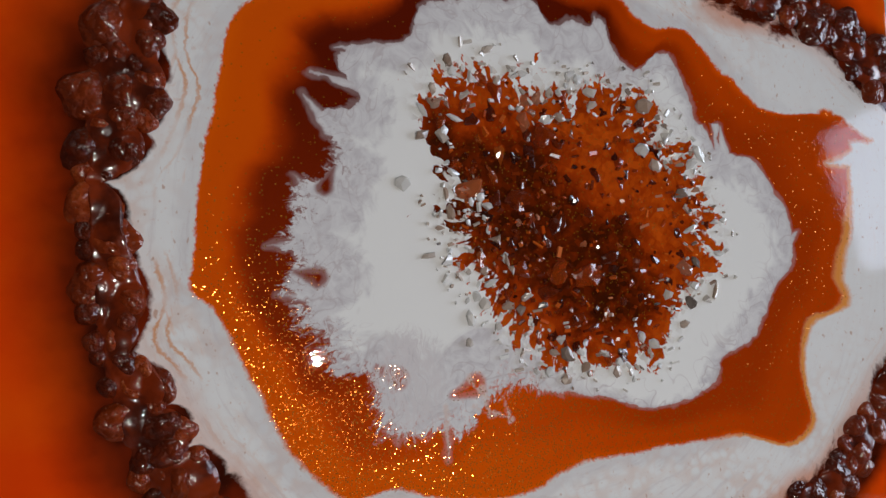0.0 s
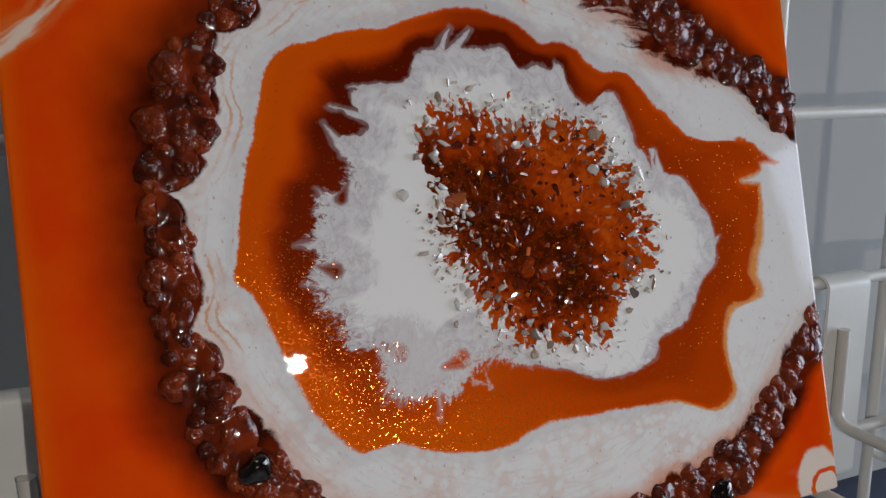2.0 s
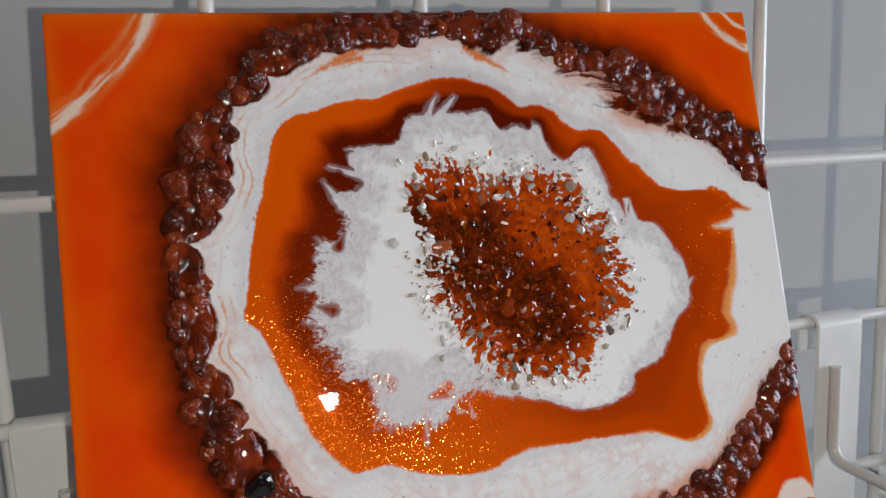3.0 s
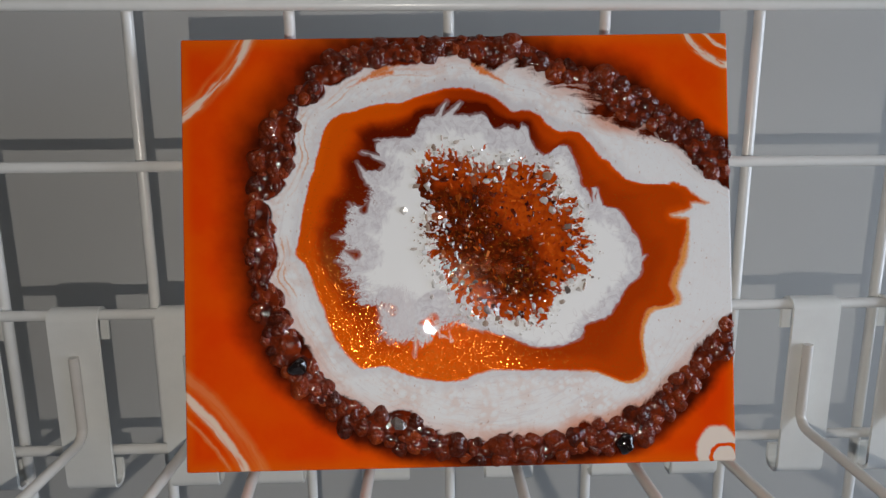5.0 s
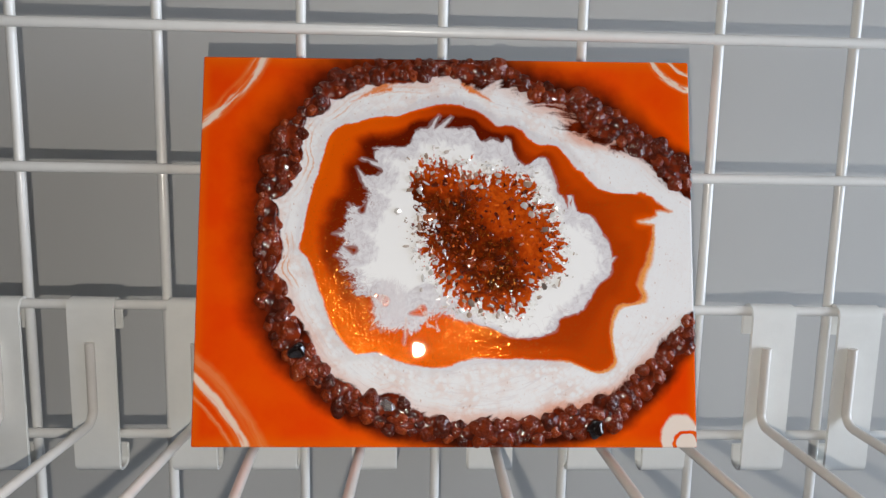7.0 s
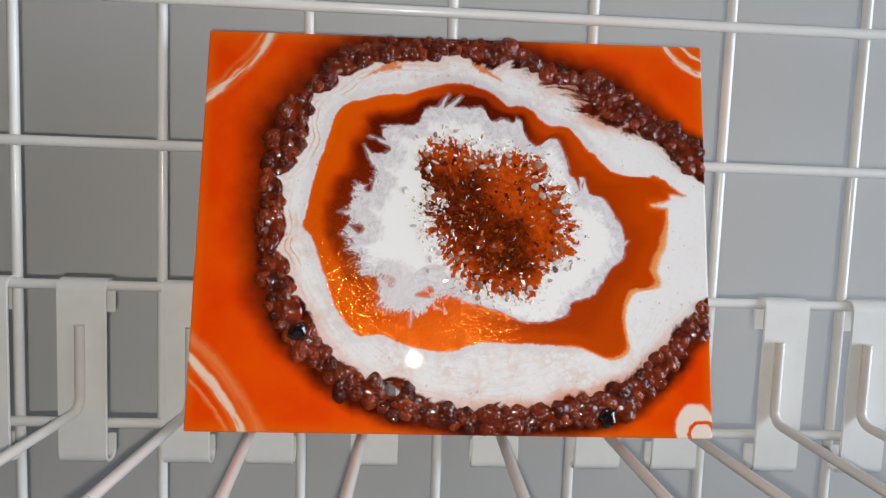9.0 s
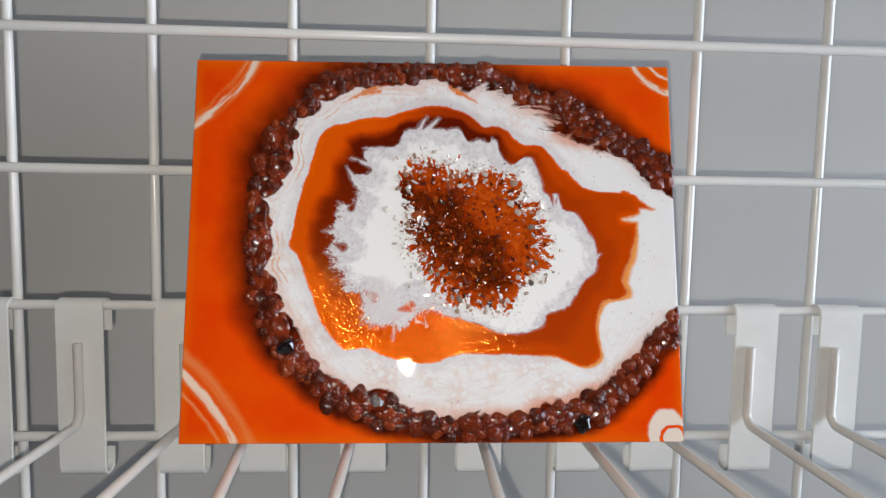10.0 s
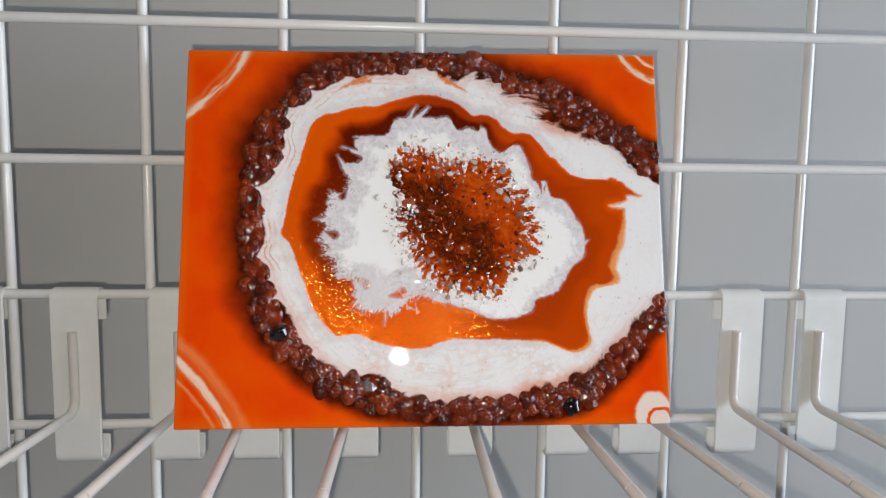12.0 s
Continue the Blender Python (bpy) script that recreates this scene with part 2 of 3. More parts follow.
    def core_line(x1, z1, x2, z2):
        """Depth inside the dark middle, from one place to another."""
        ax, az = x2 - x1, z2 - z1
        px, pz = x0 - x1, z0 - z1
        h = g.clamp((px * ax + pz * az) / (ax * ax + az * az))
        ex, ez = px - h * ax, pz - h * az
        return 0.0115 - g.math("SQRT", ex * ex + ez * ez)

    # the white that was poured over it
    inner_d = r_c2 - r2 + (fibre - 0.5) * (lacy + 0.0004) * 3.6 + (strand - 0.5) * lacy * 1.2
    for one in TONGUES:
        inner_d = g.high(inner_d, stroke(*one))
    for one in BAYS:
        inner_d = g.low(inner_d, 0.0 - stroke(*one))
    m_c = g.step(inner_d, -0.0003, lacy * 0.25 + 0.0002)
    veil_w = g.curve(turn, [80, 70, 50, 56, 84, 110, 96, 84, 84, 86, 90, 110, 100, 90, 84, 100, 120, 100, 60, 36, 26, 30, 60, 76], 120.0) * 0.012
    fold = g.noise(flat, 85, 3, 0.55, 1.8)
    veil = g.step(inner_d + (fold - 0.5) * 0.016, veil_w + 0.0016, veil_w - 0.0030)
    vein = g.step(g.math("ABSOLUTE", g.noise(flat, 75, 1.5, 0.5, 2.0) - 0.5), 0.020, 0.0) * g.step(inner_d, 0.014, 0.002)
    tint = g.ramp(g.noise(flat, 210, 3, 0.6, 1.5), (0.3, (0.54, 0.50, 0.54)), (0.55, (0.70, 0.68, 0.71)), (0.8, (0.80, 0.79, 0.81)))
    white = g.mix(g.clamp(veil * 0.8), (0.90, 0.90, 0.90), tint)
    white = g.mix(vein * 0.45, white, (0.50, 0.42, 0.44))
    white = g.mix(g.step(inner_d, 0.0012, 0.0) * 0.35, white, (0.50, 0.40, 0.42))
    holes = g.step(g.noise(flat, 480, 5, 0.72, 1.0), 0.53, 0.62) * g.step(rag_c, 0.0014, 0.0045) * g.step(r_c - r, 0.011, 0.0)
    film = g.step(inner_d + (wf[2] - 0.5) * 0.003, -0.0015, -0.0004) * 0.28
    col = g.mix(film, amber, (0.56, 0.47, 0.48))
    col = g.mix(m_c * (1.0 - holes * 0.8), col, white)
    # a brushed fringe of fine fibres below the white, and a thin curl beside it
    hair = g.noise(g.join((x0 + (wf[0] - 0.5) * 0.006) * 1500.0, 0.0, (z0 + (wf[1] - 0.5) * 0.004) * 190.0), 1.0, 3, 0.65, 0.4)
    bx1, bz1 = (x0 + 0.0290) * 92.0, (z0 + 0.0285) * 66.0
    fringe = 1.0 - g.math("SQRT", bx1 * bx1 + bz1 * bz1) + (hair - 0.5) * 0.9 + (strand - 0.5) * 0.4
    col = g.mix(g.step(fringe, 0.02, 0.42) * g.step(hair, 0.30, 0.62) * 0.92, col, (0.72, 0.68, 0.70))
    for one in CURLS:
        thread = g.step(stroke(*one) + (strand - 0.5) * 0.0016, -0.0004, 0.0006) * g.step(strand, 0.30, 0.52)
        col = g.mix(thread * 0.75, col, (0.74, 0.60, 0.56))
    # crystals' bed
    chip = g.cells(flat, 620, "Color")
    chip_v = g.split(chip)[0]
    drip = g.noise(g.join(turn * 86.0 + (wf[0] - 0.5) * 2.0, r * 120.0, w1[2]), 1.0, 2, 0.5, 0.3)
    m_d = g.step(r_d - r + 0.0025 + (chip_v - 0.5) * 0.004 + (drip - 0.5) * 0.034 + (strand - 0.5) * 0.004, -0.0005, 0.0008)
    core = g.high(core_line(-0.013, 0.019, 0.006, 0.012), core_line(0.004, 0.012, 0.024, -0.010))
    patch = g.step(core + (g.noise(flat, 95, 3, 0.6, 0.8) - 0.5) * 0.026, 0.003, -0.010)
    bed = g.ramp(g.clamp(patch * 0.72 + (chip_v - 0.5) * 0.24 + (g.noise(flat, 190, 3, 0.6, 0.8) - 0.36) * 0.75), (0.0, (0.055, 0.008, 0.001)), (0.35, (0.20, 0.020, 0.001)), (0.7, (0.38, 0.040, 0.002)), (1.0, (0.60, 0.088, 0.005)))
    rim = g.step(r_d - r, -0.010, 0.002) * g.step(chip_v + grain * 0.4, 0.62, 0.90)
    col = g.mix(rim * 0.6, col, g.ramp(g.split(chip)[1], (0.0, (0.25, 0.17, 0.13)), (0.5, (0.55, 0.42, 0.34)), (1.0, (0.66, 0.62, 0.58))))
    col = g.mix(m_d, col, bed)
    # outer white band with lace
    lace_c = g.cells(g.join(x0 + (w1[0] - 0.5) * 0.006, 0.0, z0 + (w1[2] - 0.5) * 0.006), 330, "Distance", "F1")
    east = 1.0 - g.step(g.math("ABSOLUTE", turn - 0.5), 0.36, 0.45) * 0.85
    lace = east * g.step(lace_c, 0.25, 0.7) * g.step(g.noise(flat, 60, 3, 0.6), 0.36, 0.66)
    flecks = g.step(g.noise(flat, 650, 2, 0.6), 0.60, 0.72)
    band = g.mix(g.clamp(lace * 0.45 + flecks * 0.3), (0.86, 0.86, 0.87), (0.72, 0.50, 0.42))
    m_b = 1.0 - g.step(d_b + (strand - 0.5) * 0.0022, g.math("MULTIPLY", soft_b, -0.5), soft_b * 0.5 + 0.0002)
    flow = g.noise(g.join(turn * 34.0, r * 620.0, w1[1]), 1.0, 3, 0.6, 0.6)
    band = g.mix(g.step(flow, 0.50, 0.70) * 0.4 * east, band, (0.66, 0.60, 0.62))
    ochre = east * g.step(flow, 0.40, 0.30) * g.step(g.noise(flat, 48, 2), 0.54, 0.64)
    band = g.mix(ochre * 0.3, band, (0.80, 0.26, 0.02))
    for one in OCHRE:
        band = g.mix(g.step(stroke(*one) + (strand - 0.5) * 0.003, -0.0006, 0.0012) * 0.9, band, (0.80, 0.19, 0.008))
    # a grey-lavender hem where the band meets the amber
    hem = g.step(r - r_b + (fold - 0.5) * 0.010, 0.0065, 0.0015) * g.curve(turn, [5, 20, 50, 60, 70, 90, 95, 80, 60, 50, 45, 45, 45, 50, 50, 45, 40, 45, 55, 55, 45, 20, 5, 5], 100.0)
    band = g.mix(hem * 0.75, band, (0.60, 0.57, 0.60))
    # thin tan lines along the pebbles
    west = g.step(g.math("ABSOLUTE", turn - 0.44), 0.16, 0.08)
    for gap, wide in ((0.0022, 0.0008), (0.0052, 0.0006)):
        line = g.step(g.math("ABSOLUTE", r_a - r - gap + (strand - 0.5) * 0.002 + (cloud - 0.5) * 0.004), wide, 0.0001)
        band = g.mix(line * (west * 0.7 + 0.12) * g.step(g.noise(flat, 55, 2, 0.5), 0.38, 0.62), band, (0.72, 0.30, 0.10))
    speck = g.step(g.noise(g.join(x0 * 520.0, 0.0, z0 * 330.0), 1.0, 2, 0.5), 0.66, 0.74)
    band = g.mix(speck * 0.65, band, (0.50, 0.26, 0.16))
    blush = g.step(r_a - r + (cloud - 0.5) * 0.006, 0.0065, -0.001) * g.curve(turn, [0, 10, 40, 70, 45, 20, 30, 30, 20, 10, 5, 5, 10, 25, 35, 30, 25, 30, 45, 60, 75, 70, 30, 5], 100.0)
    band = g.mix(blush, band, (0.72, 0.24, 0.10))
    col = g.mix(m_b, col, band)
    stain = m_b * (1.0 - m_b) * 4.0 * g.step(soft_b, 0.0008, 0.003)
    col = g.mix(g.clamp(stain) * 0.85, col, (0.86, 0.30, 0.012))
    rag_a = g.curve(turn, [10, 20, 60, 80, 80, 60, 24, 10, 6, 4, 4, 4, 4, 4, 8, 12, 16, 22, 26, 30, 34, 34, 26, 16], 100.0) * 0.01
    # brown bed of the pebbles, fading into the orange ground
    wisp = g.noise(g.join(turn * 62.0 + r * 160.0, r * 70.0, w1[2]), 1.0, 3, 0.6, 0.5)
    u = g.math("FRACT", turn * 46.0 + g.math("SINE", turn * (14 * math.pi)) * 0.35 + 1.0)
    peak = g.math("POWER", g.math("ABSOLUTE", u * 2.0 - 1.0), 4.0) * (g.math("SINE", turn * (22 * math.pi) + 1.0) * 0.45 + 0.55) * 0.0048
    m_a = g.step(r - r_a - peak + (strand - 0.5) * (0.001 + rag_a * 0.8) + (wisp - 0.5) * (0.001 + rag_a * 4.0), -0.0004 - rag_a * 0.2, 0.0006 + rag_a * 0.5)
    ground = g.mix(g.step(cloud, 0.3, 0.7), (0.81, 0.052, 0.0004), (0.85, 0.083, 0.0005))
    near_edge = g.high(g.step(g.math("ABSOLUTE", x0), HW - 0.006, HW), g.step(g.math("ABSOLUTE", z0), HH - 0.008, HH))
    ground = g.mix(near_edge * 0.6, ground, (0.84, 0.14, 0.003))
    fade = g.curve(turn, [3, 4, 6, 9, 10, 8, 6, 9, 12, 14, 14, 13, 12, 10, 7, 5, 4, 4, 4, 4, 4, 4, 3, 3], 20.0) * 0.02
    out = g.step(r - r_s + (cloud - 0.5) * 0.008, 0.0 - fade * 0.4, fade * 1.5)
    brown = g.mix(g.step(g.noise(flat, 110, 2), 0.35, 0.7), (0.040, 0.005, 0.001), (0.17, 0.016, 0.002))
    outer = g.mix(out, brown, ground)

    # pale swirls in the four corners
    def arc(cx, cz, rad, wide, streaks):
        dx, dz = x0 - cx + (w1[0] - 0.5) * 0.003, z0 - cz + (w1[1] - 0.5) * 0.003
        d = g.math("SQRT", dx * dx + dz * dz) - rad
        return g.step(g.math("ABSOLUTE", d), wide, wide * 0.25) * g.step(g.noise(g.join(d * streaks * 0.6, g.math("ARCTAN2", dz, dx) * 2.0, 0.0), 1.0, 3, 0.6), 0.28, 0.54)

    bx, bz = x0 - 0.1195 + (w1[0] - 0.5) * 0.006, z0 + 0.0955 + (w1[1] - 0.5) * 0.006
    bd = g.math("SQRT", bx * bx + bz * bz * 0.7)
    loop = g.math("ABSOLUTE", g.math("SQRT", (bx - 0.0035) * (bx - 0.0035) + (bz + 0.003) * (bz + 0.003)) - 0.0062)
    blob = g.step(bd, 0.0105, 0.0085) * g.step(loop, 0.0006, 0.0013)
    swirl = g.high(arc(-0.190, 0.150, 0.1050, 0.0058, 260), arc(-0.225, -0.168, 0.1482, 0.0048, 260) * 0.55)
    swirl = g.high(swirl, g.high(arc(-0.225, -0.168, 0.1412, 0.0040, 200), arc(-0.222, -0.172, 0.1345, 0.0016, 500) * 0.6))
    swirl = g.high(swirl, g.high(arc(0.133, 0.113, 0.0275, 0.0032, 500), arc(0.133, 0.113, 0.0195, 0.0018, 500)))
    swirl = g.high(swirl, blob)
    outer = g.mix(swirl * 0.9, outer, g.mix(g.step(swirl, 0.45, 0.95), (0.82, 0.27, 0.06), (0.86, 0.72, 0.58)))
    outer = g.mix(blob * 0.8, outer, (0.84, 0.74, 0.66))
    col = g.mix(m_a, col, outer)
    # mica flecks in the amber
    fl = g.node("ShaderNodeTexVoronoi", feature="F1")
    g.put(flat, fl.inputs["Vector"])
    fl.inputs["Scale"].default_value = 1900
    fr = g.split(Sock(g, fl.outputs["Color"]))
    in_amber = (1.0 - m_c) * (1.0 - m_b) * (1.0 - m_a)
    thick = g.curve(turn, [14, 18, 14, 6, 3, 2, 2, 3, 3, 3, 4, 10, 30, 60, 80, 90, 95, 95, 85, 60, 40, 26, 16, 14], 100.0)
    many = in_amber * thick * g.step(cloud, 0.15, 0.5) * 0.9 + in_amber * 0.012 + m_d * 0.16 + m_a * 0.004
    m_f = g.step(Sock(g, fl.outputs["Distance"]), 0.42, 0.30) * g.step(fr[0] + many, 1.0, 1.02)
    tilt = g.join((fr[1] - 0.5) * 0.26, -1.0, (fr[2] - 0.5) * 0.26)
    tr = g.node("ShaderNodeVectorTransform", vector_type="NORMAL", convert_from="OBJECT", convert_to="WORLD")
    g.put(tilt, tr.inputs[0])
    tilt = Sock(g, tr.outputs[0])
    geo = Sock(g, g.node("ShaderNodeNewGeometry").outputs["Normal"])
    vm = g.node("ShaderNodeMix", data_type="VECTOR")
    g.put(m_f, vm.inputs[0]), g.put(geo, vm.inputs[4]), g.put(tilt, vm.inputs[5])
    col = g.mix(m_f * 0.4, col, (0.95, 0.42, 0.05))
    shard = g.cells(flat, 430, "Distance")
    heap = m_d * (shard * 7.0 + g.noise(flat, 900, 2, 0.6) * 4.0)
    swell = heap + g.noise(flat, 45, 2, 0.5) + g.noise(flat, 330, 2, 0.5) * 0.22 + g.noise(flat, 900, 2, 0.5) * 0.2
    return g.set(Base_Color=col, Roughness=0.35 - m_f * 0.2, Metallic=m_f * 0.6, Normal=Sock(g, vm.outputs[1]), Coat_Weight=1.0, Coat_Roughness=0.009,
                 Coat_IOR=1.5, Specular_IOR_Level=0.0 + m_f * 0.15, Coat_Normal=g.bump(swell, 0.09, 0.0006))


def pebble_glass():
    g = Graph("amber_pebble")
    p, k = g.coord(), g.random()
    n = g.noise(p, 2.6, 3, 0.6)
    base = g.ramp(g.clamp(k * 0.6 + n * 0.9 - 0.25), (0.0, (0.024, 0.004, 0.001)), (0.35, (0.11, 0.013, 0.002)), (0.75, (0.26, 0.034, 0.004)), (1.0, (0.42, 0.09, 0.02)))
    skin = g.bump(g.noise(p, 3.0, 2, 0.5) + g.noise(p, 7.0, 2, 0.5) * 0.25, 0.24, 0.3)
    return g.set(Base_Color=base, Roughness=0.3, IOR=1.45, Specular_IOR_Level=0.1, Coat_Weight=0.6, Coat_IOR=1.55, Coat_Roughness=0.11, Transmission_Weight=0.15, Normal=skin, Coat_Normal=skin)


def brown_resin():
    g = Graph("brown_resin")
    p = g.coord()
    base = g.mix(g.step(g.noise(p, 130, 3), 0.35, 0.65), (0.05, 0.006, 0.001), (0.20, 0.023, 0.003))
    return g.set(Base_Color=base, Roughness=0.3, Specular_IOR_Level=0.1, Coat_Weight=0.8, Coat_IOR=1.55, Coat_Roughness=0.12,
                 Coat_Normal=g.bump(g.noise(p, 380, 2, 0.5), 0.4, 0.0010))


def plain_glass(name, color, rough=0.08, trans=0.3):
    g = Graph(name)
    n = g.noise(g.coord(), 130, 3)
    c = g.mix(g.step(n, 0.35, 0.65), tuple(v * 0.3 for v in color), color)
    return g.set(Base_Color=c, Roughness=rough, Coat_Weight=1.0, Coat_Roughness=0.05, Transmission_Weight=trans)


def crystal(rand, stops, trans, name):
    """Broken glass, in the tone of each piece."""
    g = Graph(name)
    k = g.random() if rand == "object" else g.island()
    base = g.ramp(k, *stops)
    return g.set(Base_Color=base, Roughness=0.12, Coat_Weight=0.6, Coat_Roughness=0.10, Transmission_Weight=trans)


def coated_metal(name, color):
    g = Graph(name)
    p = g.coord()
    n, fine = g.noise(p, 40, 4, 0.6), g.noise(p, 900, 2, 0.5)
    base = g.mix(g.step(n, 0.35, 0.75) * 0.5, color, tuple(v * 0.88 for v in color))
    return g.set(Base_Color=base, Roughness=g.math("MULTIPLY_ADD", n, 0.12, 0.26), Coat_Weight=0.3, Coat_Roughness=0.15, Normal=g.bump(fine + n * 0.6, 0.12, 0.0004))


def wall_paint(name, color, rough=0.75):
    g = Graph(name)
    p = g.coord()
    n, fine = g.noise(p, 6, 4, 0.6), g.noise(p, 700, 3, 0.6)
    base = g.mix(n, tuple(v * 0.93 for v in color), color)
    return g.set(Base_Color=base, Roughness=rough, Normal=g.bump(fine, 0.10, 0.0004))


def navy_cloth():
    g = Graph("navy_cloth")
    p = g.coord()
    x, y, z = g.split(p)
    weave = g.math("SINE", x * 5200.0) * g.math("SINE", z * 5200.0)
    base = g.mix(g.noise(p, 30, 4), (0.006, 0.012, 0.045), (0.010, 0.020, 0.070))
    return g.set(Base_Color=base, Roughness=0.9, Sheen_Weight=0.3, Normal=g.bump(weave, 0.3, 0.0003))


PAINT, PEBBLE = poured_paint(), pebble_glass()
GLAZE = brown_resin()
BLACK_GLASS = plain_glass("black_pebble", (0.012, 0.006, 0.005), 0.06, 0.0)
CLEAR_GLASS = plain_glass("clear_pebble", (0.42, 0.36, 0.33), 0.08, 0.4)
BROWN_STOPS = ((0.0, (0.07, 0.010, 0.003)), (0.35, (0.24, 0.030, 0.003)), (0.7, (0.52, 0.065, 0.004)), (0.93, (0.72, 0.14, 0.012)), (1.0, (0.75, 0.55, 0.42)))
PALE_STOPS = ((0.0, (0.16, 0.13, 0.12)), (0.14, (0.46, 0.32, 0.24)), (0.4, (0.66, 0.56, 0.49)), (0.65, (0.80, 0.78, 0.76)), (1.0, (0.92, 0.92, 0.92)))
BROWN_CHIP = crystal("object", BROWN_STOPS, 0.6, "brown_crystal")
PALE_CHIP = crystal("object", PALE_STOPS, 0.25, "pale_crystal")
BROWN_GRIT = crystal("island", BROWN_STOPS, 0.1, "brown_grit")
PALE_GRIT = crystal("island", PALE_STOPS, 0.1, "pale_grit")
WHITE_METAL = coated_metal("white_powder_coat", (0.79, 0.79, 0.765))
PLATE_METAL = coated_metal("ivory_powder_coat", (0.80, 0.81, 0.785))
PRONG_METAL = coated_metal("beige_powder_coat", (0.66, 0.63, 0.585))
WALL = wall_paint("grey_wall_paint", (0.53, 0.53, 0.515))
# walls out of view: the unlit room's dimness is put into this colour
ROOM = wall_paint("darkened_room_paint", (0.12, 0.12, 0.123))
FLOOR = wall_paint("grey_floor", (0.55, 0.55, 0.57), 0.5)
NAVY = navy_cloth()
DARK = wall_paint("dark_recess", (0.03, 0.03, 0.03))

# ---------------------------------------------------------------- mesh helpers


def thing(name, m, label, category, group="", kind=""):
    ob = new(name)
    ob.matrix_world = m
    ob.empty_display_size = 0.02
    return tagged(ob, label, category, group, kind)


def mesh_of(name, bm, material, smooth=True):
    me = bpy.data.meshes.new(name)
    bm.to_mesh(me)
    bm.free()
    me.materials.append(material)
    for f in me.polygons:
        f.use_smooth = smooth
    if smooth:
        me.set_sharp_from_angle(angle=radians(32))
    return me


def part(name, bm, material, parent=None, label="", m=None, smooth=True):
    me = bm if isinstance(bm, bpy.types.Mesh) else mesh_of(name, bm, material, smooth)
    ob = new(name, me)
    if parent is not None:
        ob.parent = parent
    if m is not None:
        ob.matrix_local = m
    if label:
        ob["label"] = label
    return ob


def box(x0, y0, z0, x1, y1, z1, bevel=0.0, seg=2):
    bm = bmesh.new()
    bmesh.ops.create_cube(bm, size=1, matrix=Matrix.LocRotScale(((x0 + x1) / 2, (y0 + y1) / 2, (z0 + z1) / 2), None, (x1 - x0, y1 - y0, z1 - z0)))
    if bevel:
        bmesh.ops.bevel(bm, geom=list(bm.edges), offset=bevel, segments=seg, affect="EDGES", profile=0.6)
    return bm


def tube(path, radius, sides=14, bm=None, caps=True):
    """A round bar along a path of points."""
    bm = bm or bmesh.new()
    path = [Vector(p) for p in path]
    rings, up = [], None
    for i, p in enumerate(path):
        way = (path[min(i + 1, len(path) - 1)] - path[max(i - 1, 0)]).normalized()
        if up is None:
            up = way.orthogonal().normalized()
        up = (up - way * up.dot(way)).normalized()
        side = way.cross(up)
        rad = radius[i] if isinstance(radius, (list, tuple)) else radius
        rings.append([bm.verts.new(p + (up * math.cos(a) + side * math.sin(a)) * rad) for a in (2 * math.pi * k / sides for k in range(sides))])
    for a, b in zip(rings, rings[1:]):
        for k in range(sides):
            bm.faces.new((a[k], a[(k + 1) % sides], b[(k + 1) % sides], b[k]))
    if caps:
        bm.faces.new(list(reversed(rings[0]))), bm.faces.new(rings[-1])
    bmesh.ops.recalc_face_normals(bm, faces=bm.faces)
    return bm


def strip(profile, x0, x1, thick):
    """A folded sheet: a line of (y, z) points given a thickness, from x0 to x1."""
    bm = bmesh.new()
    n = len(profile)
    pts = [Vector((0, y, z)) for y, z in profile]
    off = []
    for i in range(n):
        way = (pts[min(i + 1, n - 1)] - pts[max(i - 1, 0)]).normalized()
        off.append(pts[i] + Vector((0, -way.z, way.y)) * thick)
    rows = [[bm.verts.new((x, q.y, q.z)) for q in line] for x in (x0, x1) for line in (pts, off)]
    a, b, c, d = rows
    for i in range(n - 1):
        for p, q in ((a, b), (b, d), (d, c), (c, a)):
            bm.faces.new((p[i], p[i + 1], q[i + 1], q[i]))
    for i in (0, n - 1):
        bm.faces.new((a[i], b[i], d[i], c[i]))
    bmesh.ops.recalc_face_normals(bm, faces=bm.faces)
    sharp = [e for e in bm.edges if len(e.link_faces) == 2 and e.calc_face_angle() > 1.2]
    bmesh.ops.bevel(bm, geom=sharp, offset=thick * 0.35, segments=2, affect="EDGES")
    return bm


# ---------------------------------------------------------------- the room
TOP = 1.5          # height of the grid's upper visible wire
WALL_Y = 0.09      # the wall's face behind the grid
EDGE_Z = TOP - 0.329


def structure(name, bm, material, label, category):
    return tagged(part(name, bm, material, smooth=False), label, category, "", "structure")


